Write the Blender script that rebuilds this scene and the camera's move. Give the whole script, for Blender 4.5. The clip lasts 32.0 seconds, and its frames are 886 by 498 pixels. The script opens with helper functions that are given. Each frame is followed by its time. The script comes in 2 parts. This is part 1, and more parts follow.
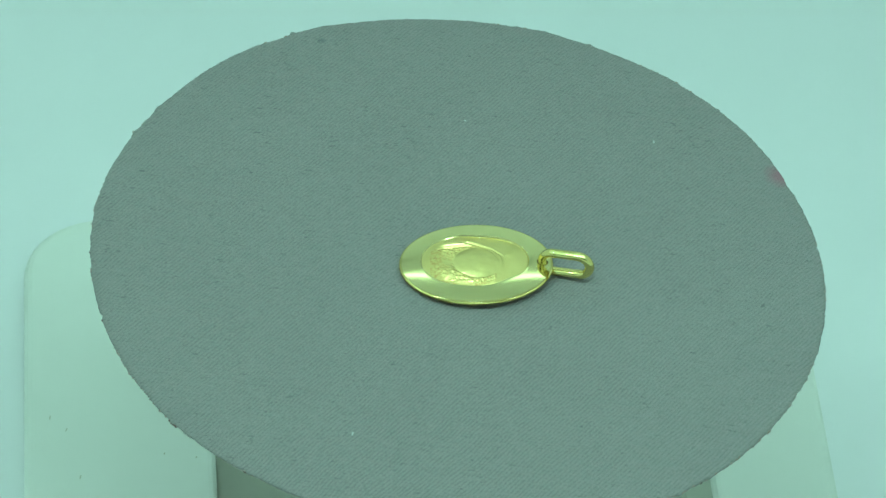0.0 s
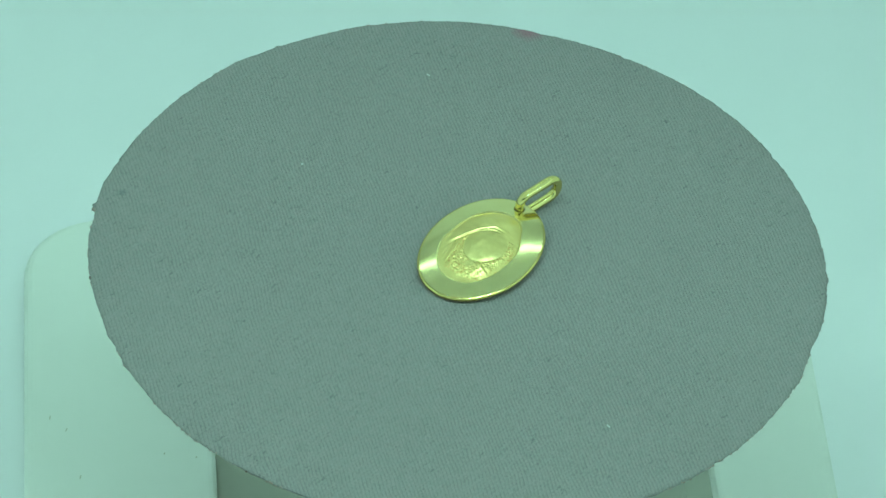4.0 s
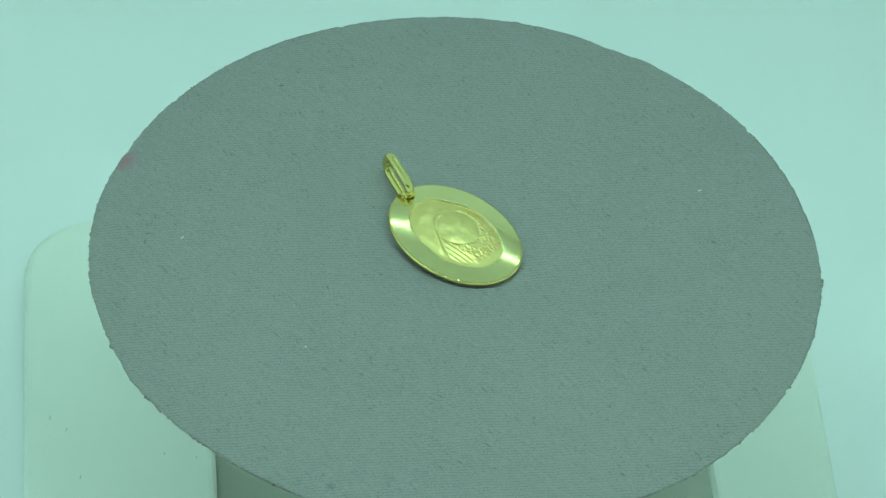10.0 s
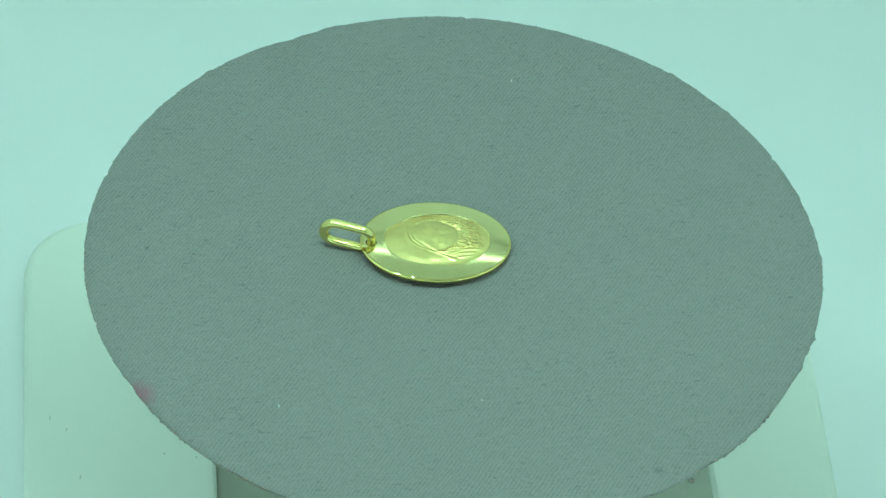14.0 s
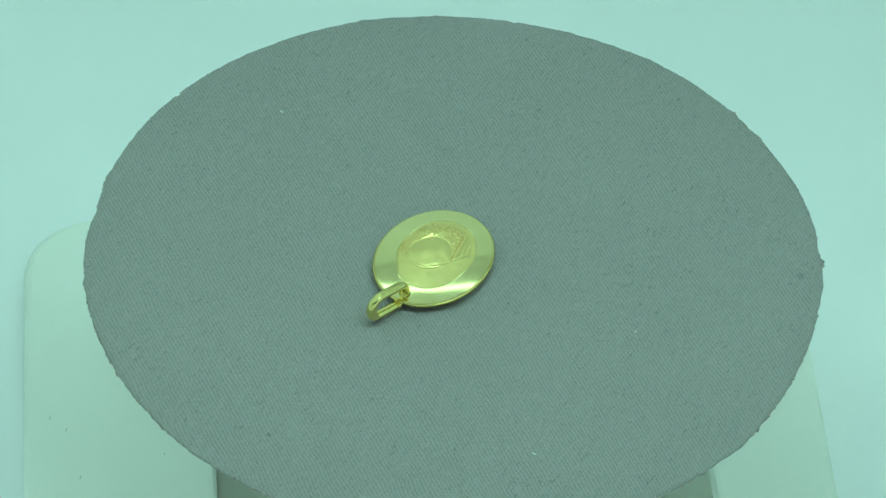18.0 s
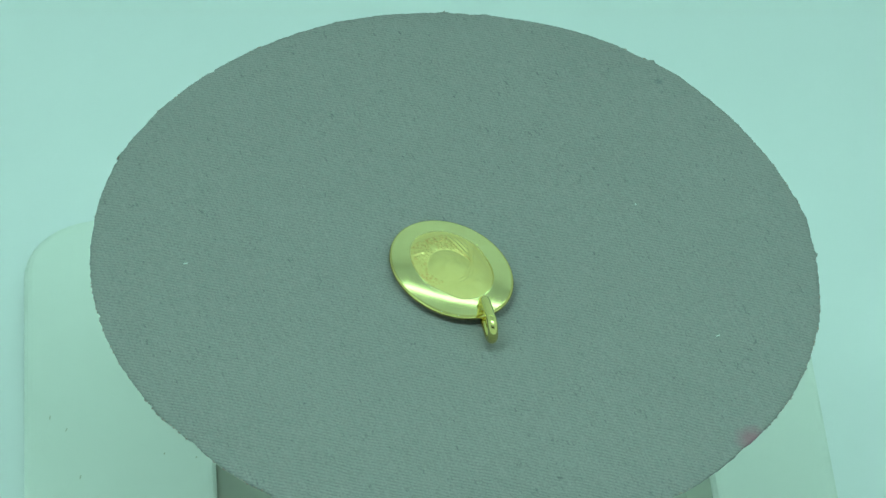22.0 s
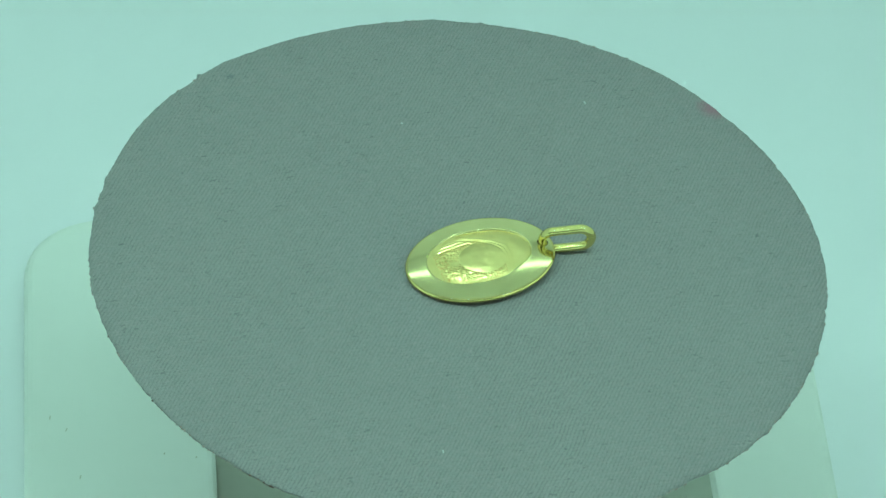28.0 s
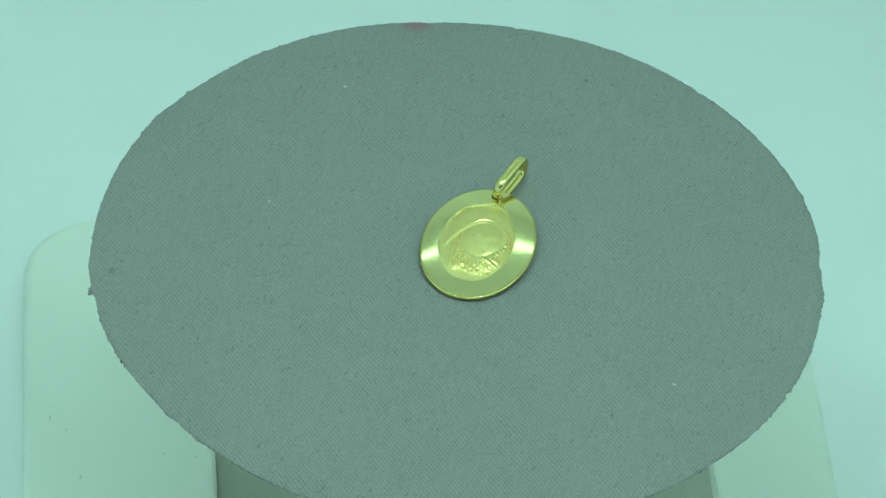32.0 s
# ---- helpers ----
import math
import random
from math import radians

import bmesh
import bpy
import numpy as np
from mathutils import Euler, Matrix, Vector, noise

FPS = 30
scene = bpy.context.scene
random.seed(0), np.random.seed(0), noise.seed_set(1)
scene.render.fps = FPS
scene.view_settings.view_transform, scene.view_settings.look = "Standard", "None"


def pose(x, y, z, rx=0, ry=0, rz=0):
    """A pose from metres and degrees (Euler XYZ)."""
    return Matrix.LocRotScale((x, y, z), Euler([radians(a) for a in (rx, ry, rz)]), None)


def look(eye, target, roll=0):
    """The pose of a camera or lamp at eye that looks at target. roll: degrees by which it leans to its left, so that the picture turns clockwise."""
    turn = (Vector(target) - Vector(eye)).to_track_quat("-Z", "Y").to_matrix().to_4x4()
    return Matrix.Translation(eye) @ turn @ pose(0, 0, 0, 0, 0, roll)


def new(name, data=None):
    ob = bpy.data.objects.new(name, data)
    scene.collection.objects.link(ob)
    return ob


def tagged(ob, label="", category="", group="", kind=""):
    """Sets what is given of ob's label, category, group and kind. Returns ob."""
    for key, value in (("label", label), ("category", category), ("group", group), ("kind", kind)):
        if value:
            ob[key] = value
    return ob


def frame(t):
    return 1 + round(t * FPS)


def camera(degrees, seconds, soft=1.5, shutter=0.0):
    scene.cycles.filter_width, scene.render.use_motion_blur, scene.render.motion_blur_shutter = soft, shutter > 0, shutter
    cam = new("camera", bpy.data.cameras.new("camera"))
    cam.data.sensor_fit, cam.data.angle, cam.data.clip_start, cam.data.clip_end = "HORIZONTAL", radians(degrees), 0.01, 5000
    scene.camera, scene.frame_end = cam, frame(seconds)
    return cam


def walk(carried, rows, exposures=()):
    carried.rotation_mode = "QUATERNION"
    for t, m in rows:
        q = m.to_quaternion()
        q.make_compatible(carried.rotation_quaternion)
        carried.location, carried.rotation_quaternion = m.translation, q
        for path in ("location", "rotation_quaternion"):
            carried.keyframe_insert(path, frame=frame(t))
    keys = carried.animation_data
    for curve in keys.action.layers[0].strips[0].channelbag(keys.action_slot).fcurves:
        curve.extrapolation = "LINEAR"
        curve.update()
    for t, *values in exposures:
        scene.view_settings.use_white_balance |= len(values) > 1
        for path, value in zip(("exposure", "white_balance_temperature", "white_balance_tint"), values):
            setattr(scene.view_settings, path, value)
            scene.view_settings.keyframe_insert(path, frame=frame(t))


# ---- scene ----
# ---- camera: it stands still, a long lens looking down through the open front of a light tent ----
SECONDS = 32.0
MM = 0.001
cam = camera(12.0954, SECONDS, soft=1.5)
EYE, AIM = (0.0, -0.371726, 0.358279), (-0.001765, 0.000512, 0.000536)
STILL = look(EYE, AIM, 4.386)
walk(cam, [(0.0, STILL), (SECONDS, STILL)], exposures=[(0.0, 0.0), (11.0, 0.0), (12.0, 0.04), (13.0, 0.07), (14.0, 0.09), (16.5, 0.10), (17.0, 0.10), (18.0, 0.04), (19.0, 0.0), (SECONDS, 0.0)])

# ---- light: a dim room outside, two strips of small lamps under the tent's ceiling ----
LAMP_TINT = (0.530, 1.0, 0.880)
LAMP_POWER = 430.0
BAR_POWER = 3.1
world = bpy.data.worlds.new("dim_room")
scene.world = world
world.use_nodes = True
world.node_tree.nodes["Background"].inputs["Color"].default_value = (0.30, 0.42, 0.36, 1)
world.node_tree.nodes["Background"].inputs["Strength"].default_value = 0.3


# ---- materials ----
class Shader:
    """A principled material and short ways to add nodes to it."""

    def __init__(self, name, colour, rough=0.5, metal=0.0):
        self.mat = bpy.data.materials.new(name)
        self.mat.use_nodes = True
        self.tree = self.mat.node_tree
        self.bsdf = self.tree.nodes["Principled BSDF"]
        self.bsdf.inputs["Base Color"].default_value = (*colour, 1)
        self.bsdf.inputs["Roughness"].default_value = rough
        self.bsdf.inputs["Metallic"].default_value = metal
        self.coords = self.tree.nodes.new("ShaderNodeTexCoord").outputs["Object"]

    def put(self, socket, value):
        if isinstance(value, bpy.types.NodeSocket):
            self.tree.links.new(value, socket)
        else:
            socket.default_value = value

    def math(self, kind, a, b=0.0, c=0.0):
        n = self.tree.nodes.new("ShaderNodeMath")
        n.operation = kind
        for i, v in enumerate((a, b, c)):
            self.put(n.inputs[i], v)
        return n.outputs[0]

    def noise(self, scale, detail=3.0, rough=0.55, where=None):
        n = self.tree.nodes.new("ShaderNodeTexNoise")
        self.put(n.inputs["Vector"], where or self.coords)
        n.inputs["Scale"].default_value = scale
        n.inputs["Detail"].default_value = detail
        n.inputs["Roughness"].default_value = rough
        return n.outputs["Fac"]

    def stretched(self, turn, scale):
        n = self.tree.nodes.new("ShaderNodeMapping")
        self.put(n.inputs["Vector"], self.coords)
        n.inputs["Rotation"].default_value = (0, 0, radians(turn))
        n.inputs["Scale"].default_value = scale
        return n.outputs[0]

    def split(self, vector):
        n = self.tree.nodes.new("ShaderNodeSeparateXYZ")
        self.put(n.inputs[0], vector)
        return n.outputs

    def span(self, value, a, b, c=0.0, d=1.0):
        n = self.tree.nodes.new("ShaderNodeMapRange")
        for i, v in enumerate((value, a, b, c, d)):
            self.put(n.inputs[i], v)
        return n.outputs[0]

    def blend(self, fac, a, b, kind="MIX"):
        n = self.tree.nodes.new("ShaderNodeMix")
        n.data_type, n.blend_type = "RGBA", kind
        self.put(n.inputs[0], fac)
        for i, v in ((6, a), (7, b)):
            self.put(n.inputs[i], v if isinstance(v, bpy.types.NodeSocket) else (*v, 1))
        return n.outputs[2]

    def spot(self, x, y, radius, edge):
        """1 in a round mark at x, y, falling to 0 over its edge, with an uneven outline."""
        px, py, _ = self.split(self.coords)
        dx, dy = self.math("SUBTRACT", px, x), self.math("SUBTRACT", py, y)
        d = self.math("SQRT", self.math("ADD", self.math("MULTIPLY", dx, dx), self.math("MULTIPLY", dy, dy)))
        d = self.math("ADD", d, self.math("MULTIPLY", self.math("SUBTRACT", self.noise(900), 0.5), radius * 0.9))
        return self.span(d, radius + edge, radius - edge)

    def bump(self, height, strength, distance):
        n = self.tree.nodes.new("ShaderNodeBump")
        n.inputs["Strength"].default_value = strength
        n.inputs["Distance"].default_value = distance
        self.put(n.inputs["Height"], height)
        self.put(self.bsdf.inputs["Normal"], n.outputs[0])

    def colour(self, value):
        self.put(self.bsdf.inputs["Base Color"], value)

    def rough(self, value):
        self.put(self.bsdf.inputs["Roughness"], value)


def cloth_material():
    """A grey knit: columns of stitches with small pits between, shaded by colour, felted and mottled."""
    s = Shader("grey_knit", (0.27, 0.26, 0.25), 0.92)
    wobble = s.math("MULTIPLY", s.math("SUBTRACT", s.noise(300, 3), 0.5), 0.00030)
    drift = s.math("MULTIPLY", s.math("SUBTRACT", s.noise(110, 2), 0.5), 0.0011)
    wobble = s.math("ADD", wobble, drift)
    column = s.math("MULTIPLY", s.math("ADD", s.split(s.stretched(-54, (1, 1, 1)))[1], wobble), 2 * math.pi / 0.00045)
    course = s.math("MULTIPLY", s.math("ADD", s.split(s.stretched(6, (1, 1, 1)))[1], wobble), 2 * math.pi / 0.00042)
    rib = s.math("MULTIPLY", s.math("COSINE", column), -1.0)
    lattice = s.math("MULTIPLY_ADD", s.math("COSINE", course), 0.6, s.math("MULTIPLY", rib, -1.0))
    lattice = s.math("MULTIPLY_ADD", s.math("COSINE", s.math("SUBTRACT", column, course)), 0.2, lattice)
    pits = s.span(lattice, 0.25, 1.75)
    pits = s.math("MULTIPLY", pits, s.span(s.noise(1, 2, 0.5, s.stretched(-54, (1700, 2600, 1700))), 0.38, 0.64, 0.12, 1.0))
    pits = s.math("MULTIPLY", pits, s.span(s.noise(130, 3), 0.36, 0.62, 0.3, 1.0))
    flecks = s.span(s.noise(1, 3, 0.6, s.stretched(20, (1100, 2600, 1100))), 0.60, 0.70)
    flecks = s.math("MULTIPLY", flecks, s.span(s.noise(330, 2), 0.46, 0.60))
    fuzz = s.noise(5200, 3, 0.7)
    col = s.blend(s.span(s.noise(900, 4, 0.75), 0.38, 0.62), (0.238, 0.235, 0.227), (0.279, 0.245, 0.239))
    col = s.blend(s.span(s.noise(45, 4), 0.3, 0.7, 0.0, 0.5), col, (0.278, 0.260, 0.250))
    col = s.blend(s.span(fuzz, 0.36, 0.64, 0.0, 0.75), s.blend(1.0, col, (1.14, 1.13, 1.13), "MULTIPLY"), (0.222, 0.213, 0.208))
    # shade in the grooves between stitches and in the pits, put into the colour
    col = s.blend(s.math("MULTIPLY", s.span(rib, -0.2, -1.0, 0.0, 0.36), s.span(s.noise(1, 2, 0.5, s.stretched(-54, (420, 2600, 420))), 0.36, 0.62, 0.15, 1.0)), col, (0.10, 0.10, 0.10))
    course_shade = s.math("MULTIPLY", s.span(s.math("COSINE", course), 0.2, 1.0, 0.0, 0.09), s.span(s.noise(1, 2, 0.5, s.stretched(6, (420, 2600, 420))), 0.36, 0.62, 0.15, 1.0))
    col = s.blend(course_shade, col, (0.10, 0.10, 0.10))
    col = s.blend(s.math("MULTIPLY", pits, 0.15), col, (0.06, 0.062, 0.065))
    col = s.blend(s.math("MULTIPLY", flecks, 0.62), col, (0.09, 0.09, 0.10))
    col = s.blend(s.span(s.noise(2500, 2, 0.6), 0.54, 0.66, 0.0, 0.15), col, (0.09, 0.09, 0.09))
    col = s.blend(s.span(s.noise(1900, 2, 0.6), 0.56, 0.68, 0.0, 0.06), col, (0.46, 0.45, 0.43))
    a = radians(27.0)
    col = s.blend(s.math("MULTIPLY", s.spot(0.0453 * math.cos(a), 0.0453 * math.sin(a), 0.0016, 0.0009), 0.70), col, (0.33, 0.12, 0.17))
    a = radians(117.5)
    col = s.blend(s.math("MULTIPLY", s.spot(0.0425 * math.cos(a), 0.0425 * math.sin(a), 0.0003, 0.0004), 0.5), col, (0.10, 0.11, 0.14))
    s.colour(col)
    relief = s.math("ADD", s.math("MULTIPLY", rib, 0.25), s.math("MULTIPLY", fuzz, 2.0))
    s.bump(s.math("SUBTRACT", relief, pits), 0.5, 0.00012)
    return s.mat


def card_material():
    s = Shader("cut_card_edge", (0.3, 0.27, 0.25), 0.95)
    n = s.noise(700, 4, 0.7)
    s.colour(s.blend(s.span(n, 0.35, 0.65), (0.44, 0.37, 0.34), (0.27, 0.165, 0.14)))
    s.bump(n, 0.6, 0.0004)
    return s.mat


def white_material(name, low, high, rough, size=12):
    s = Shader(name, high, rough)
    n = s.noise(size, 4)
    s.colour(s.blend(s.span(n, 0.3, 0.7), low, high))
    s.bump(s.noise(1500, 2), 0.08, 0.00008)
    return s.mat


def gold_material(name, colour, rough, grain=0.0, stain=False):
    s = Shader(name, colour, rough, 1.0)
    n = s.noise(420, 3)
    darker = tuple(c * k for c, k in zip(colour, (0.96, 0.93, 0.86)))
    s.colour(s.blend(s.span(n, 0.35, 0.7, 0.0, 0.6), colour, darker))
    if stain:
        # brownish polish residue lodged between the stippled locks
        specks = s.span(s.noise(3300, 3, 0.65), 0.49, 0.62)
        patches = s.span(s.noise(420, 2), 0.36, 0.58, 0.25, 1.0)
        s.colour(s.blend(s.math("MULTIPLY", s.math("MULTIPLY", specks, patches), 0.85), colour, (0.80, 0.43, 0.12)))
    s.rough(s.span(s.noise(1800, 3), 0.3, 0.7, rough * 0.95, rough * 1.06))
    if grain:
        s.bump(s.noise(5200, 2, 0.6), grain, 0.00004)
    return s.mat


def lamp_material(name, power):
    s = Shader(name, (0.9, 0.9, 0.85), 0.4)
    s.bsdf.inputs["Emission Color"].default_value = (*LAMP_TINT, 1)
    s.bsdf.inputs["Emission Strength"].default_value = power
    return s.mat


CLOTH, CARD = cloth_material(), card_material()
TENT = white_material("white_tent_sheet", (0.83, 0.84, 0.84), (0.86, 0.86, 0.86), 0.75, 9)
PLATE = white_material("ivory_plastic", (0.76, 0.78, 0.71), (0.80, 0.81, 0.745), 0.5, 30)
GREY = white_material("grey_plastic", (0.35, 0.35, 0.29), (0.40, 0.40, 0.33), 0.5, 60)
SLOPE = white_material("pale_grey_plastic", (0.44, 0.45, 0.375), (0.49, 0.50, 0.42), 0.5, 60)
SATIN = gold_material("satin_gold", (0.96, 0.85, 0.395), 0.105, 0.0)
POLISH = gold_material("polished_gold", (0.84, 0.68, 0.25), 0.026)
WORN = gold_material("worn_gold", (0.85, 0.73, 0.28), 0.15, 0.10)
LIP = gold_material("burnished_gold", (0.85, 0.71, 0.31), 0.15)
FROST = gold_material("frosted_gold", (0.95, 0.775, 0.305), 0.36, 0.1)
LOCKS = gold_material("stippled_gold", (0.95, 0.76, 0.29), 0.38, 0.2, True)
BOARD = Shader("white_strip", (0.82, 0.82, 0.80), 0.5).mat
LAMP, GLOW = lamp_material("lit_lamp", LAMP_POWER), lamp_material("lit_diffuser", BAR_POWER)
BURNT = Shader("dark_brown_fibre", (0.13, 0.075, 0.065), 0.9).mat
LINT = Shader("white_lint", (0.50, 0.50, 0.48), 0.8).mat
DIRT = Shader("brown_dirt", (0.54, 0.52, 0.41), 0.9).mat


# ---- building helpers ----
def part(name, bm, material, parent=None, label="", smooth=False):
    """One mesh object from a bmesh, under a thing or a part."""
    me = bpy.data.meshes.new(name)
    bm.to_mesh(me)
    bm.free()
    for m in material if isinstance(material, (list, tuple)) else (material,):
        me.materials.append(m)
    if smooth:
        me.shade_smooth()
    ob = new(name, me)
    ob.parent = parent
    return tagged(ob, label)


def from_rings(rings, closed=True, cap_low=True, cap_high=True, centre=None, tags=None):
    """A bmesh skinned over rings of equally many points; tags give each band's material."""
    bm = bmesh.new()
    rows = [[bm.verts.new(p) for p in ring] for ring in rings]
    n = len(rows[0])
    for k in range(len(rows) - 1):
        for i in range(n if closed else n - 1):
            j = (i + 1) % n
            f = bm.faces.new((rows[k][i], rows[k][j], rows[k + 1][j], rows[k + 1][i]))
            if tags:
                f.material_index = tags(k, i)
    if centre is not None:
        c = bm.verts.new(centre)
        for i in range(n):
            f = bm.faces.new((c, rows[0][(i + 1) % n], rows[0][i]))
            if tags:
                f.material_index = tags(0, i)
    elif cap_low:
        bm.faces.new(rows[0])
    if cap_high:
        bm.faces.new(rows[-1])
    bmesh.ops.recalc_face_normals(bm, faces=bm.faces)
    return bm


def block(x0, x1, y0, y1, z0, z1, bevel=0.0):
    bm = bmesh.new()
    bmesh.ops.create_cube(bm, size=1.0)
    for v in bm.verts:
        v.co = Vector(((x0 + x1) / 2 + v.co.x * (x1 - x0), (y0 + y1) / 2 + v.co.y * (y1 - y0), (z0 + z1) / 2 + v.co.z * (z1 - z0)))
    if bevel:
        bmesh.ops.bevel(bm, geom=list(bm.edges), offset=bevel, segments=2, affect="EDGES", profile=0.5)
    return bm


def prism(outline, z0, z1, bevel=0.0):
    """An upright block over a flat outline."""
    bm = bmesh.new()
    face = bm.faces.new([bm.verts.new((x, y, z0)) for x, y in outline])
    top = bmesh.ops.extrude_face_region(bm, geom=[face])
    for v in top["geom"]:
        if isinstance(v, bmesh.types.BMVert):
            v.co.z = z1
    bmesh.ops.recalc_face_normals(bm, faces=bm.faces)
    if bevel:
        rim = [e for e in bm.edges if abs(e.verts[0].co.z - z1) < 1e-7 and abs(e.verts[1].co.z - z1) < 1e-7]
        bmesh.ops.bevel(bm, geom=rim, offset=bevel, segments=3, affect="EDGES", profile=0.5)
    return bm


def arc(cx, cy, r, a0, a1, n=10):
    return [(cx + r * math.cos(radians(a0 + (a1 - a0) * i / n)), cy + r * math.sin(radians(a0 + (a1 - a0) * i / n))) for i in range(n + 1)]


# ---- the light tent ----
FLOOR_Z = -0.082
HALF, BACK, FRONT, TOP = 0.20, 0.32, -0.235, 0.275


def build_tent():
    ground = part("ground", block(-1.5, 1.5, -1.5, 1.5, FLOOR_Z - 0.034, FLOOR_Z - 0.005), GREY)
    tagged(ground, "plain grey table top under the light tent", "ground", kind="structure")
    floor = part("floor", block(-HALF, HALF, FRONT, BACK, FLOOR_Z - 0.004, FLOOR_Z), TENT)
    tagged(floor, "smooth white plastic floor of a photo light tent", "floor", kind="structure")
    back = part("wall_back", block(-HALF, HALF, BACK, BACK + 0.004, FLOOR_Z - 0.004, TOP + 0.004), TENT)
    tagged(back, "smooth white plastic back wall of a light tent", "wall", kind="structure")
    left = part("wall_left", block(-HALF - 0.004, -HALF, FRONT, BACK + 0.004, FLOOR_Z - 0.004, TOP + 0.004), TENT)
    tagged(left, "smooth white plastic side wall of a light tent", "wall", kind="structure")
    right = part("wall_right", block(HALF, HALF + 0.004, FRONT, BACK + 0.004, FLOOR_Z - 0.004, TOP + 0.004), TENT)
    tagged(right, "smooth white plastic side wall of a light tent", "wall", kind="structure")
    # panel out of view, added to bounce fill light onto the base
    front = part("bounce_panel_front", block(-HALF, HALF, FRONT, FRONT + 0.003, FLOOR_Z, 0.14), TENT)
    tagged(front, "low white bounce panel added at the front of a light tent", "wall", kind="structure")
    ceiling = part("ceiling", block(-HALF, HALF, FRONT, BACK, TOP, TOP + 0.004), TENT)
    tagged(ceiling, "smooth white plastic ceiling of a light tent", "ceiling", kind="structure")


def build_lamp_strip():
    strip = new("led_strip")
    part("strip_board", block(-0.185, 0.185, -0.005, 0.005, -0.0012, 0.0, 0.0003), BOARD, strip)
    first = part("led", block(-0.0021, 0.0021, -0.0021, 0.0021, -0.0016, -0.0012, 0.0001), LAMP, strip, "lit square lamp")
    count = 24
    for i in range(count):
        led = first if i == 0 else first.copy()
        if i:
            scene.collection.objects.link(led)
            led.parent = strip
        led.location.x = -0.17 + 0.34 * i / (count - 1)
    return tagged(strip, "narrow white strip of small lit lamps under the tent ceiling", "lamp strip")


def build_lamp_bar():
    bar = new("lamp_bar")
    part("housing", block(-0.180, 0.180, -0.0115, 0.0115, -0.004, 0.0, 0.0008), BOARD, bar)
    part("diffuser", block(-0.175, 0.175, -0.0055, 0.0055, -0.012, -0.004, 0.0015), GLOW, bar, "evenly lit milky diffuser")
    for side in (-1, 1):
        part("end_cap", block(side * 0.1775 - 0.0025, side * 0.1775 + 0.0025, -0.0112, 0.0112, -0.0125, -0.004, 0.0006), BOARD, bar)
    return tagged(bar, "white lamp bar with a lit milky diffuser under the ceiling", "lamp bar")


build_tent()
lamp_strip = build_lamp_strip()
lamp_strip.matrix_basis = pose(0, -0.047, TOP)
lamp_bar = build_lamp_bar()
lamp_bar.matrix_basis = pose(0, 0.216, TOP)

# ---- the turntable's base ----
BASE = pose(0, 0, 0, 0, 0, 7.5)
PLATE_Z = -0.075


def build_base():
    base = new("turntable_base")
    base.matrix_basis = BASE @ pose(0, 0, FLOOR_Z)
    up = PLATE_Z - FLOOR_Z
    x0, x1, y0, y1, r = -54.2, 61.0, -52.0, 86.5, 12.0
    n0, n1, ny = -27.15, 43.1, 52.0
    outline = arc(x0 + r, y1 - r, r, 180, 90) + arc(x1 - r, y1 - r, r, 90, 0) + arc(x1 - 6, y0 + 6, 6, 0, -90, 6)
    outline += [(n1, y0), (n1, ny), (n0, ny), (n0, y0)] + arc(x0 + 6, y0 + 6, 6, -90, -180, 6)
    part("casing", prism([(x * MM, y * MM) for x, y in outline], 0, up, 0.0012), PLATE, base)
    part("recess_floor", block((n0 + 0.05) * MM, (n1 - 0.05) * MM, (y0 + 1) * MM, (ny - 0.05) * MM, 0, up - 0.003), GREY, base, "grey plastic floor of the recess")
    flank = prism([(n1 * MM + 0.0003, 0.0020), (n1 * MM + 0.0003, up - 0.0012), (39.5 * MM, up - 0.0031), (39.5 * MM, 0.0020)], 0, 0.102)
    bmesh.ops.transform(flank, matrix=Matrix(((1, 0, 0, 0), (0, 0, -1, ny * MM - 0.0001), (0, 1, 0, 0), (0, 0, 0, 1))), verts=flank.verts)
    bmesh.ops.recalc_face_normals(flank, faces=flank.faces)
    part("recess_flank", flank, SLOPE, base, "sloping side of the recess")
    spindle = bmesh.new()
    bmesh.ops.create_cone(spindle, cap_ends=True, segments=32, radius1=0.0055, radius2=0.0050, depth=0.0772)
    bmesh.ops.translate(spindle, verts=spindle.verts, vec=(0, 0, up + 0.0356))
    part("spindle", spindle, GREY, base)
    random.seed(4)
    for x, y, l in ((-46.3, 33.4, 0.7), (-48.2, 42.6, 0.6), (-50.5, 45.0, 0.7), (-34.4, 37.7, 0.35), (-29.9, 36.9, 0.35)):
        fleck = block(-0.00008, 0.00008, -l * MM / 2, l * MM / 2, 0, 0.00006)
        ob = part("dirt_fleck", fleck, DIRT, base, "brown fleck of dirt")
        ob.matrix_basis = pose(x * MM, y * MM, up - 0.00001, 0, 0, random.uniform(-25, 25))
    return tagged(base, "ivory plastic turntable base with rounded corners and grey recess", "turntable")


def build_card():
    """A thin white cross-shaped card under the base."""
    a, b, c, d = -50.0, 58.0, 79.9, -60.0
    outline = [(-110, d), (b + 60, d), (b + 60, c), (b, c), (b, 102), (a, 102), (a, c), (-110, c)]
    card = part("backdrop", prism([(x * MM, y * MM) for x, y in outline], 0, 0.00015), TENT)
    card.matrix_basis = BASE @ pose(0, 0, FLOOR_Z)
    return tagged(card, "thin white cross-shaped card lying under the turntable base", "card", kind="structure")


turntable = build_base()
white_card = build_card()

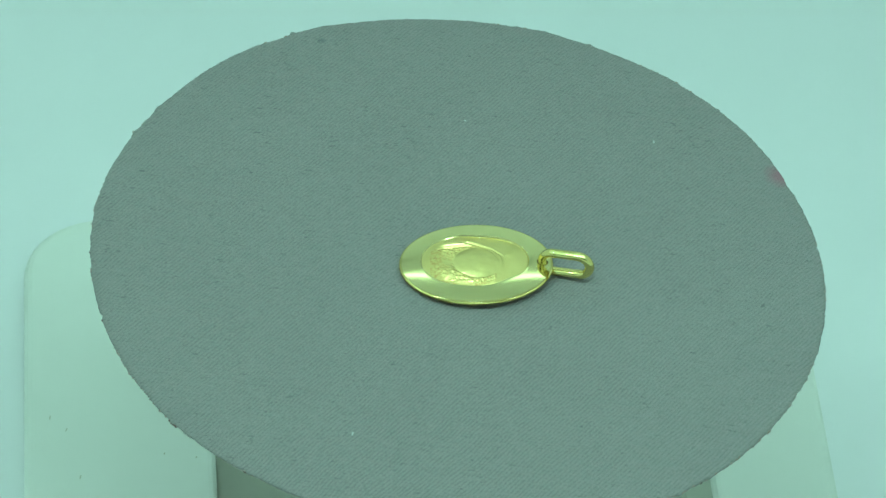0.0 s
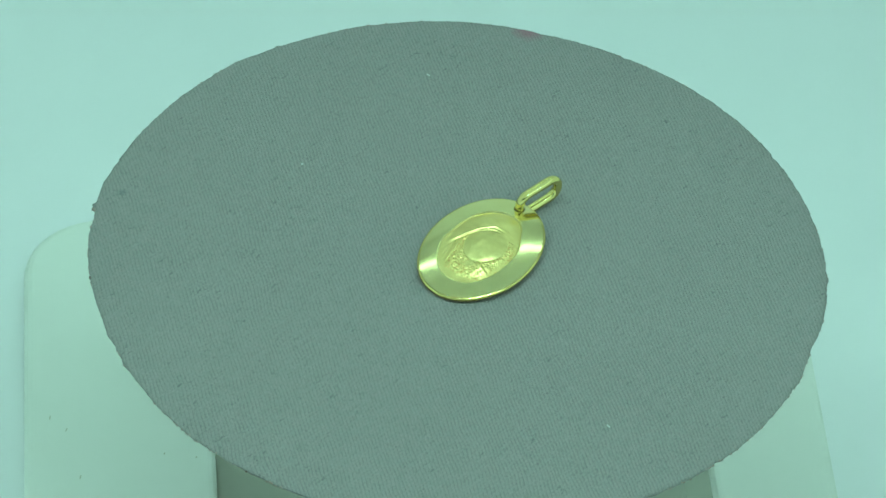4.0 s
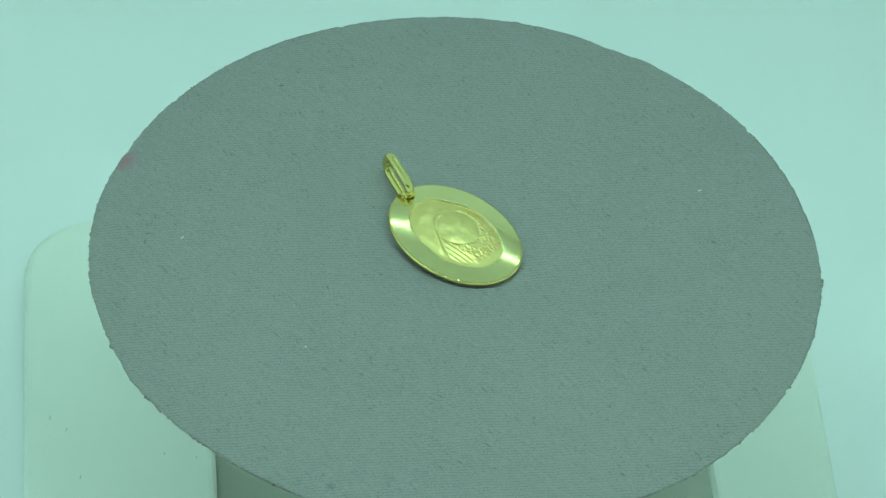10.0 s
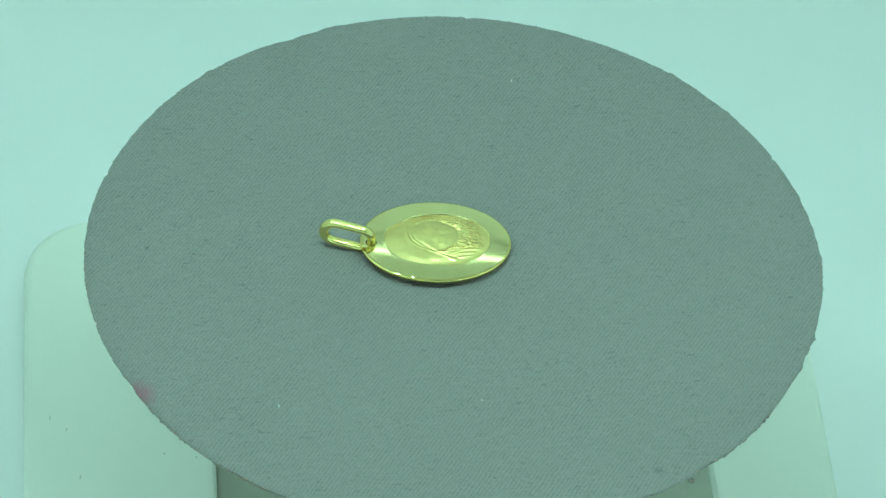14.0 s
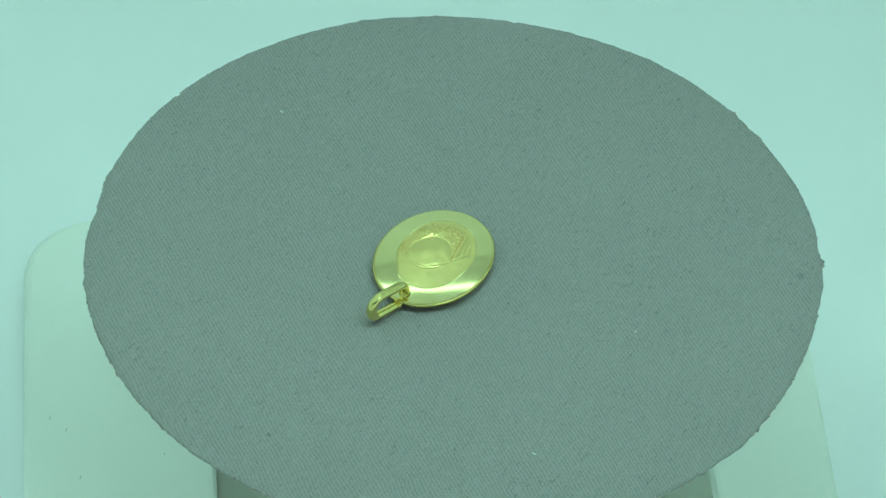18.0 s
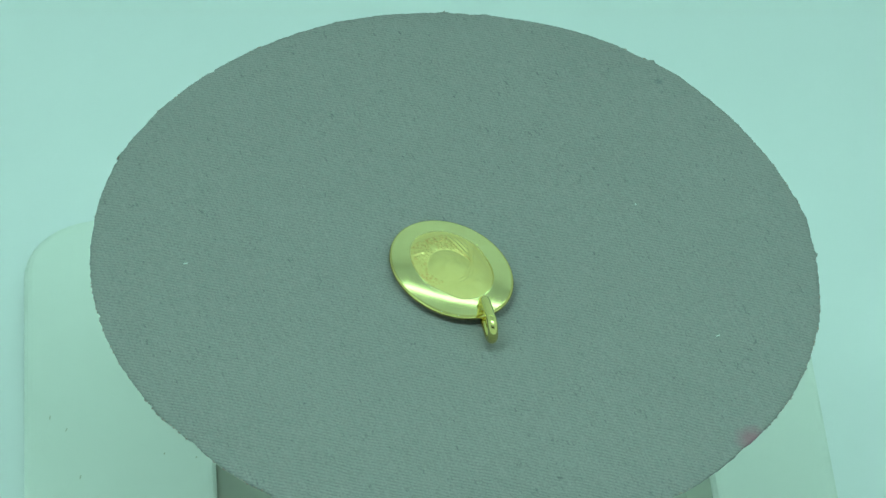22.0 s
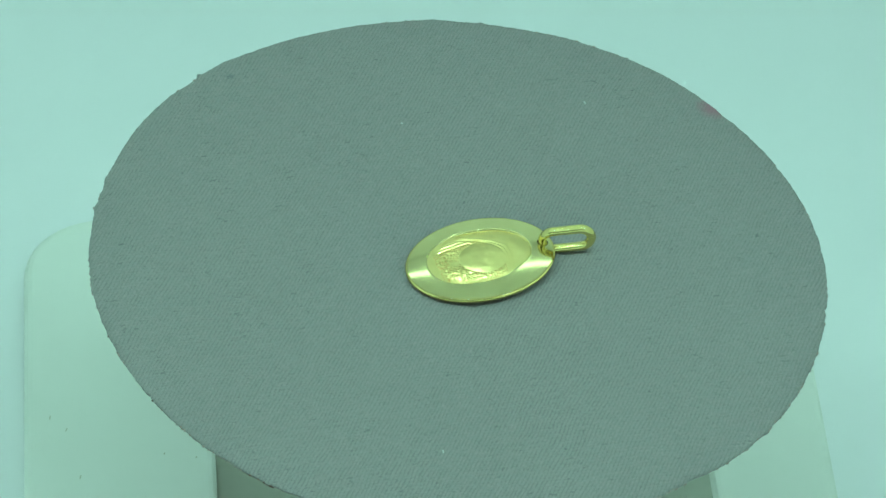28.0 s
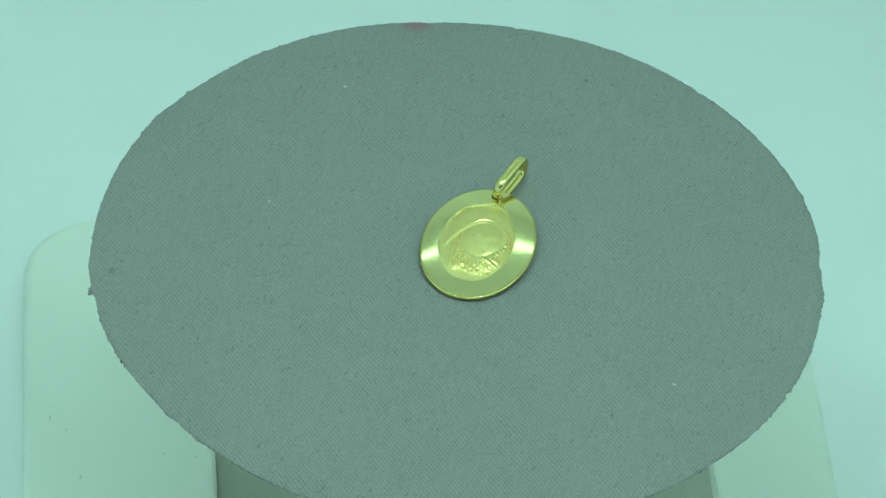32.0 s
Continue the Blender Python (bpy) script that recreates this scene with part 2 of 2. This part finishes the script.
# ---- the turning disc, covered with grey cloth ----
R_COS = (0.30, 0.18, 0.01, -0.10, -0.02, 0.03, -0.01, 0.05)
R_SIN = (-0.21, -0.21, -0.02, -0.02, -0.05, -0.01, 0.01, -0.08)
# snags in the cut edge: degrees, half width in degrees, millimetres
SNAGS = ((121.4, 0.7, 0.45), (83.0, 0.9, 0.30), (157.7, 1.6, 0.35), (150.7, 1.4, 0.30), (225.3, 0.9, 0.20), (70.3, 0.8, 0.3),
         (175.9, 1.0, 0.25), (200.0, 0.6, -0.2), (262.0, 1.0, -0.25), (308.0, 0.8, 0.2), (337.0, 1.1, -0.2), (45.0, 0.7, 0.2), (10.0, 0.8, -0.15), (12.0, 18.0, 0.20),
         (124.5, 3.5, -0.30), (116.0, 5.0, 0.22), (78.5, 5.0, 0.30), (56.0, 6.0, 0.18), (24.5, 5.0, -0.20), (292.0, 7.0, -0.35), (284.5, 3.5, 0.20), (217.0, 7.0, -0.22), (209.0, 5.0, -0.15))


def edge_radius(deg):
    a = radians(deg)
    r = 45.30
    for k in range(8):
        r += R_COS[k] * math.cos((k + 1) * a) + R_SIN[k] * math.sin((k + 1) * a)
    for at, wide, high in SNAGS:
        d = abs((deg - at + 180) % 360 - 180) / wide
        r += high * max(0.0, 1 - d) ** 1.3
    p = Vector((math.cos(a), math.sin(a), 0))
    return r + 0.10 * noise.noise(p * 30) + 0.07 * noise.noise(p * 95) + 0.05 * noise.noise(p * 240)


def sheet_height(x, y, s):
    """The cloth's height in mm; s is the share of the way to the edge. It leans a little and droops at its edge."""
    r = math.hypot(x, y)
    low = -0.70 * max(0.0, 1 - (r / 15.0) ** 2) ** 1.5
    droop = -0.36 * max(0.0, (s - 0.8) / 0.2) ** 2
    a = math.atan2(y, x)
    wave = s * s * (-0.04 * math.cos(2 * a) - 0.19 * math.sin(2 * a) + 0.05 * math.cos(3 * a) + 0.09 * math.sin(3 * a))
    sag = -0.20 * s ** 5 * math.exp(-((math.degrees(a) - 12) / 15) ** 2)
    return 0.10 + low - 0.0178 * x * min(1.0, (r / 40.0) ** 2) + droop + wave + sag


def build_disc():
    disc = new("display_disc")
    n = 1080
    shares = (0.05, 0.15, 0.25, 0.36, 0.48, 0.6, 0.7, 0.78, 0.84, 0.89, 0.93, 0.96, 0.98, 0.992, 1.0)
    radii = [edge_radius(360 * i / n) for i in range(n)]

    def ring(s, lower=0.0, shrink=0.0):
        out = []
        for i, r in enumerate(radii):
            a = 2 * math.pi * i / n
            q = r * s - shrink
            x, y = q * math.cos(a), q * math.sin(a)
            out.append((x * MM, y * MM, (sheet_height(x, y, s) - lower) * MM))
        return out

    rings = [ring(s) for s in shares] + [ring(1.0, 0.16, -0.02), ring(1.0, 0.40, 0.12), ring(0.96, 0.42)]
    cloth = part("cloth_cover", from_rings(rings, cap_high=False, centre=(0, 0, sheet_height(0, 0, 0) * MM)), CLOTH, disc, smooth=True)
    core = [ring(0.5, 0.8), ring(0.97, 0.43, 0.3), ring(1.0, 0.43, 0.3), ring(1.0, 0.55, 0.22), ring(1.0, 0.68, 0.35), ring(0.5, 0.8)]
    part("card_core", from_rings(core, cap_low=False), CARD, disc, "rough brown cut edge of the card", smooth=True)
    # loose threads and lint
    tuft = bmesh.new()
    bmesh.ops.create_icosphere(tuft, subdivisions=2, radius=0.00030)
    for v in tuft.verts:
        v.co += 0.00020 * noise.noise_vector(v.co * 4500)
        v.co.x *= 1.3
    a = radians(121.3)
    ob = part("frayed_tuft", tuft, CARD, disc, "tan tuft of loose fibres", smooth=True)
    ob.location = (0.04545 * math.cos(a), 0.04545 * math.sin(a), -0.0003)
    random.seed(8)
    fray = bmesh.new()
    for _ in range(640):
        deg = random.uniform(0, 360)
        if noise.noise(Vector((math.cos(radians(deg)) * 4, math.sin(radians(deg)) * 4, 2))) < -0.12:
            continue
        r, a, size = edge_radius(deg), radians(deg), random.uniform(0.05, 0.15)
        x, y = r * math.cos(a), r * math.sin(a)
        z = sheet_height(x, y, 1.0) - random.uniform(0.02, 0.3)
        turn = pose(x * MM, y * MM, z * MM, 0, 0, deg) @ Matrix.Diagonal((1.0, random.uniform(0.8, 2.0), 0.9, 1))
        bmesh.ops.create_icosphere(fray, subdivisions=1, radius=size * MM, matrix=turn)
    tagged(part("frayed_edge", fray, CARD, disc, "brown frayed thread ends"), kind="stuff")
    # dark bits of the core that stick out of the cut
    for deg, l in ((225.6, 0.95), (224.6, 0.4), (239.8, 0.45), (137.8, 0.5), (138.9, 0.3), (82.6, 0.4), (94.0, 0.6), (95.1, 0.35), (109.5, 0.3), (186.0, 0.3), (201.0, 0.35), (312.0, 0.3), (355.0, 0.25)):
        bit, a = bmesh.new(), radians(deg)
        bmesh.ops.create_icosphere(bit, subdivisions=2, radius=0.00014)
        for v in bit.verts:
            v.co += 0.00007 * noise.noise_vector(v.co * 6000 + Vector((deg, 0, 0)))
            v.co.y *= l / 0.28
        r = edge_radius(deg) + 0.02
        x, y = r * math.cos(a), r * math.sin(a)
        ob = part("core_fibre", bit, BURNT, disc, "dark brown fibre of the card core", smooth=True)
        ob.matrix_basis = pose(x * MM, y * MM, (sheet_height(x, y, 1.0) - 0.18) * MM, 0, 0, deg)
    random.seed(11)
    for x, y, l in ((-10.57, -31.77, 0.5), (23.91, 24.13, 0.5), (-0.33, 24.85, 0.3)):
        s = min(1.0, math.hypot(x, y) / 45.3)
        bit = block(-l / 2 * MM, l / 2 * MM, -0.00008, 0.00008, 0, 0.00010, 0.00003)
        ob = part("lint", bit, LINT, disc, "white bit of lint")
        ob.matrix_basis = pose(x * MM, y * MM, sheet_height(x, y, s) * MM - 0.00001, 0, 0, random.uniform(0, 180))
    return tagged(disc, "round card disc covered with grey cloth, frayed edge, pink stain", "display disc")


display_disc = build_disc()

# ---- the gold pendant ----
A, B, DOME = 9.50, 7.05, 0.57
HOLE_U, HOLE_R = 8.15, 0.68
EDGE = 0.31


def recess_radius(a):
    """The recess outline, in mm, by the angle round the medal."""
    c, s = math.cos(a), math.sin(a)
    p = 2.2
    r = (abs(c / (6.35 if c > 0 else 6.69)) ** p + abs(s / (4.39 if s > 0 else 4.24)) ** p) ** (-1 / p)
    return r * (1 + 0.05 * math.exp(-((a - 1.95) / 0.30) ** 2) - 0.09 * math.exp(-((a - 5.6) / 0.35) ** 2))


def dome(u, v):
    return 0.20 + DOME * (1 - ((u / A) ** 2 + (v / B) ** 2) ** 1.5)


def depth(u):
    """How deep the recess is sunk: deepest round the hood, shallow at the far end from the loop."""
    return 0.05 + 0.14 * soft((u + 5.5) / 6.0)


def swell(u, v, u0, v0, ru, rv, high, power=0.7):
    d = 1 - ((u - u0) / ru) ** 2 - ((v - v0) / rv) ** 2
    return high * max(0.0, d) ** power


def outer_hem(v):
    """The outer hem of the hood, as a height over v, and its slope."""
    d = v - 0.3
    if d > 0:
        return 3.45 - 0.40 * d - 0.357 * d * d, 0.40 + 0.714 * d
    return 3.45 - 0.17 * d - 0.072 * d * d, 0.1


def inner_hem(v):
    d = v - 0.3
    if d > 0:
        return 2.95 - 0.60 * d - 0.20 * d * d, 0.60 + 0.40 * d
    return 2.95 - 0.30 * d - 0.10 * d * d, 0.2


def oval(u, v):
    """Below 1 inside the smooth rounded oval that the hood frames."""
    return ((u - 0.2) / 3.0) ** 2 + ((v + 0.42) / (2.62 + 0.10 * min(u, 0.0))) ** 2


def ridge(x, wide):
    return math.exp(-(x / wide) ** 2)


def soft(x):
    x = min(1.0, max(0.0, x))
    return x * x * (3 - 2 * x)


def curls(u, v):
    """How far the stippled locks cover this spot."""
    d = oval(u, v)
    if d < 1 or u > 2.4:
        return 0.0
    line, slope = inner_hem(v)
    k = soft((d - 1) / 0.18) * soft((line - u) / (0.5 * math.hypot(1, slope))) * soft((u + 5.9) / 0.8)
    if v > 0:
        k *= soft((2.6 + 0.10 * u - v) / 0.35) * soft((2.0 - u) / 0.8)
    k *= 1 - 0.9 * ridge((v + 0.55) / 1.0, 1.0) * ridge((u + 3.5) / 1.0, 1.0)
    return k


def relief(u, v, s):
    """Raised work in the recess: a smooth hood with a double hem, a rounded oval below it, stippled locks and folds."""
    h = swell(u, v, 0.4, 0.0, 6.7, 4.4, 0.24, 0.8)
    top, slope = outer_hem(v)
    out = (u - top) / math.hypot(1, slope)
    low, slope = inner_hem(v)
    inn = (u - low) / math.hypot(1, slope)
    fade = soft((4.3 - abs(v)) / 0.8)
    hood = soft(out / 0.5 + 0.5)
    side = 0.28 + 0.72 * soft((v + 1.5) / 2.0)
    h += 0.035 * hood * fade * side + 0.03 * soft(inn / 0.4 + 0.5) * fade * side
    h += 0.05 * soft(out / 2.2) * swell(u, v, 3.2, -0.2, 3.4, 3.8, 1.0, 0.8)
    # the two hems are raised rolls with a groove below each
    h += (0.040 * ridge(out, 0.12) - 0.03 * ridge(out + 0.26, 0.13)) * fade * (0.2 + 0.8 * soft((v + 1.5) / 1.5))
    h += (0.040 * ridge(inn, 0.12) - 0.03 * ridge(inn + 0.25, 0.13)) * fade * soft((v + 1.2) / 1.2)
    d = oval(u, v)
    h += 0.22 * max(0.0, 1 - d) ** 1.45 * (1 - 0.8 * hood)
    h += 0.045 * noise.noise(Vector((u * 0.8 + 3.1, v * 0.9, 2.0))) + 0.012 * noise.noise(Vector((u * 1.7, v * 2.0, 7.0)))
    h -= 0.04 * ridge((d - 1.05) / 0.20, 1.0) * soft((0.6 - u) / 1.5)
    # hanging folds beside the locks
    for shift, high in ((0.0, 0.10), (0.55, 0.08), (1.05, 0.06)):
        line = v - (2.62 + shift + 0.10 * u)
        h += (high * ridge(line, 0.11) - 0.5 * high * ridge(line + 0.26, 0.13)) * soft((-0.2 - 1.6 * shift - u) / 0.6) * soft((u + 5.4 - shift) / 0.8)
    # a collar lobe and its rolled edge
    h += swell(u, v, -3.7, -2.7, 1.3, 1.9, 0.10, 1.0)
    line = u - (-3.0 + 0.45 * (v + 1.6))
    h += (0.04 * ridge(line, 0.16) - 0.03 * ridge(line - 0.34, 0.18)) * soft((-1.2 - v) / 0.5) * soft((v + 4.2) / 0.6)
    k = curls(u, v)
    if k:
        h += k * (0.055 * noise.noise(Vector((u * 2.3, v * 3.2, 1.0))) + 0.040 * noise.noise(Vector((u * 4.6, v * 6.0, 4.0))) + 0.05)
    return 1.45 * h * (1 - s ** 7)


def build_medal():
    n, inner = 400, 84
    angles = [2 * math.pi * i / n for i in range(n)]
    rings, kinds = [], []

    def add(points, kind):
        rings.append([(x * MM, y * MM, z * MM) for x, y, z in points])
        kinds.append(kind)

    def rim(a, t):
        """From the recess (0) to the bevel (1)."""
        ri, ro = recess_radius(a) + 0.24, 1 / math.hypot(math.cos(a) / (A - EDGE), math.sin(a) / (B - EDGE))
        r = ri + (ro - ri) * t
        return r * math.cos(a), r * math.sin(a)

    for k in range(1, inner + 1):
        s = k / inner
        row = []
        for a in angles:
            r = recess_radius(a) * s
            u, v = r * math.cos(a), r * math.sin(a)
            row.append((u, v, dome(u, v) - depth(u) + relief(u, v, s)))
        add(row, "frost")
    for step, drop in ((0.04, 0.20), (0.08, 0.13), (0.12, 0.03), (0.16, -0.012), (0.20, -0.015), (0.24, -0.003)):
        row = []
        for a in angles:
            r = recess_radius(a) + step
            u, v = r * math.cos(a), r * math.sin(a)
            row.append((u, v, dome(u, v) - drop * depth(u) / 0.22))
        add(row, "lip" if step < 0.18 else "satin")
    for k in range(1, 25):
        row = []
        for a in angles:
            u, v = rim(a, k / 24)
            row.append((u, v, dome(u, v)))
        add(row, "satin")
    for step in range(1, 23):
        lean = radians(8 + 142 * step / 22)
        q, fall = EDGE * (1 - (math.sin(lean) - math.sin(radians(8))) / 0.861), EDGE * (math.cos(radians(8)) - math.cos(lean))
        row = []
        for a in angles:
            r = 1 / math.hypot(math.cos(a) / (A - q), math.sin(a) / (B - q))
            row.append((r * math.cos(a), r * math.sin(a), dome(*rim(a, 1.0)) - fall))
        add(row, "polish")
    row = []
    for a in angles:
        row.append((0.87 * A * math.cos(a), 0.83 * B * math.sin(a), -0.36))
    add(row, "polish")
    # the rounded back on which it rests
    for share, z in ((0.70, -0.66), (0.50, -0.92), (0.28, -1.08)):
        add([(share * A * math.cos(a), share * B * math.sin(a), z) for a in angles], "polish")
    index = {"satin": 0, "polish": 1, "frost": 2, "lip": 3}

    def tags(k, i):
        kind = kinds[min(k + 1, len(kinds) - 1)]
        if kind == "frost":
            x, y, _ = rings[k][i]
            return 4 if curls(x / MM, y / MM) > 0.3 else 2
        return index[kind]

    bm = from_rings(rings, centre=(0, 0, (dome(0, 0) - depth(0) + relief(0, 0, 0)) * MM), tags=tags)
    medal = part("medal", bm, (SATIN, POLISH, FROST, LIP, LOCKS), None, smooth=True)
    # the hole for the loop
    drill = bmesh.new()
    bmesh.ops.create_cone(drill, cap_ends=True, segments=40, radius1=HOLE_R * MM, radius2=HOLE_R * MM, depth=0.004)
    bmesh.ops.translate(drill, verts=drill.verts, vec=(HOLE_U * MM, 0, 0))
    bit = part("drill", drill, POLISH)
    cut = medal.modifiers.new("hole", "BOOLEAN")
    cut.object, cut.operation, cut.solver = bit, "DIFFERENCE", "EXACT"
    bpy.context.view_layer.update()
    done = bpy.data.meshes.new_from_object(medal.evaluated_get(bpy.context.evaluated_depsgraph_get()))
    medal.modifiers.clear()
    medal.data = done
    bpy.data.objects.remove(bit)
    return medal


def build_loop():
    """The long link that goes through the medal's hole."""
    n, m = 120, 20
    half, tall = 1.55, 1.48
    straight, bendlen = 2 * half, math.pi * tall
    total = 2 * (straight + bendlen)
    rings = []
    for i in range(n):
        d = total * i / n
        if d < straight:
            c, t = (-half + d, tall), (1, 0)
        elif d < straight + bendlen:
            q = (d - straight) / tall
            c, t = (half + tall * math.sin(q), tall * math.cos(q)), (math.cos(q), -math.sin(q))
        elif d < 2 * straight + bendlen:
            c, t = (half - (d - straight - bendlen), -tall), (-1, 0)
        else:
            q = (d - 2 * straight - bendlen) / tall
            c, t = (-half - tall * math.sin(q), -tall * math.cos(q)), (-math.cos(q), math.sin(q))
        thick = 0.50 + 0.10 * max(0.0, c[0] / (half + tall)) ** 2
        ring = []
        for k in range(m):
            b = 2 * math.pi * k / m
            side, out = 0.62 * math.sin(b), thick * math.cos(b)
            ring.append(((c[0] - t[1] * out) * MM, side * MM, (c[1] + t[0] * out) * MM))
        rings.append(ring)
    rings.append(rings[0])
    bm = from_rings(rings, cap_low=False, cap_high=False)
    bmesh.ops.remove_doubles(bm, verts=bm.verts, dist=1e-7)
    bmesh.ops.recalc_face_normals(bm, faces=bm.faces)
    return bm


PENDANT = pose(2.45 * MM, -1.90 * MM, 0.68 * MM, 0, 0, 3.58) @ pose(0, 0, 0, -0.49, -3.20, 0)


def build_pendant():
    pendant = new("pendant")
    pendant.matrix_basis = PENDANT
    medal = build_medal()
    medal.parent = pendant
    loop = part("hanging_loop", build_loop(), WORN, pendant, "polished gold oblong loop", smooth=True)
    loop.matrix_basis = pose(11.0 * MM, -0.88 * MM, 0.92 * MM, 0, 0, -17) @ pose(0, 0, 0, 0, -6, 0)
    return tagged(pendant, "oval gold medal pendant with sunken relief and oblong loop", "pendant")


pendant = build_pendant()

# ---- what turns ----
TURN = 13.52917


def motions():
    times = [0.5 * i for i in range(65)]
    walk(display_disc, [(t, pose(0, 0, 0, 0, 0, TURN * t)) for t in times])
    walk(pendant, [(t, pose(0, 0, 0, 0, 0, TURN * t) @ PENDANT) for t in times])


motions()
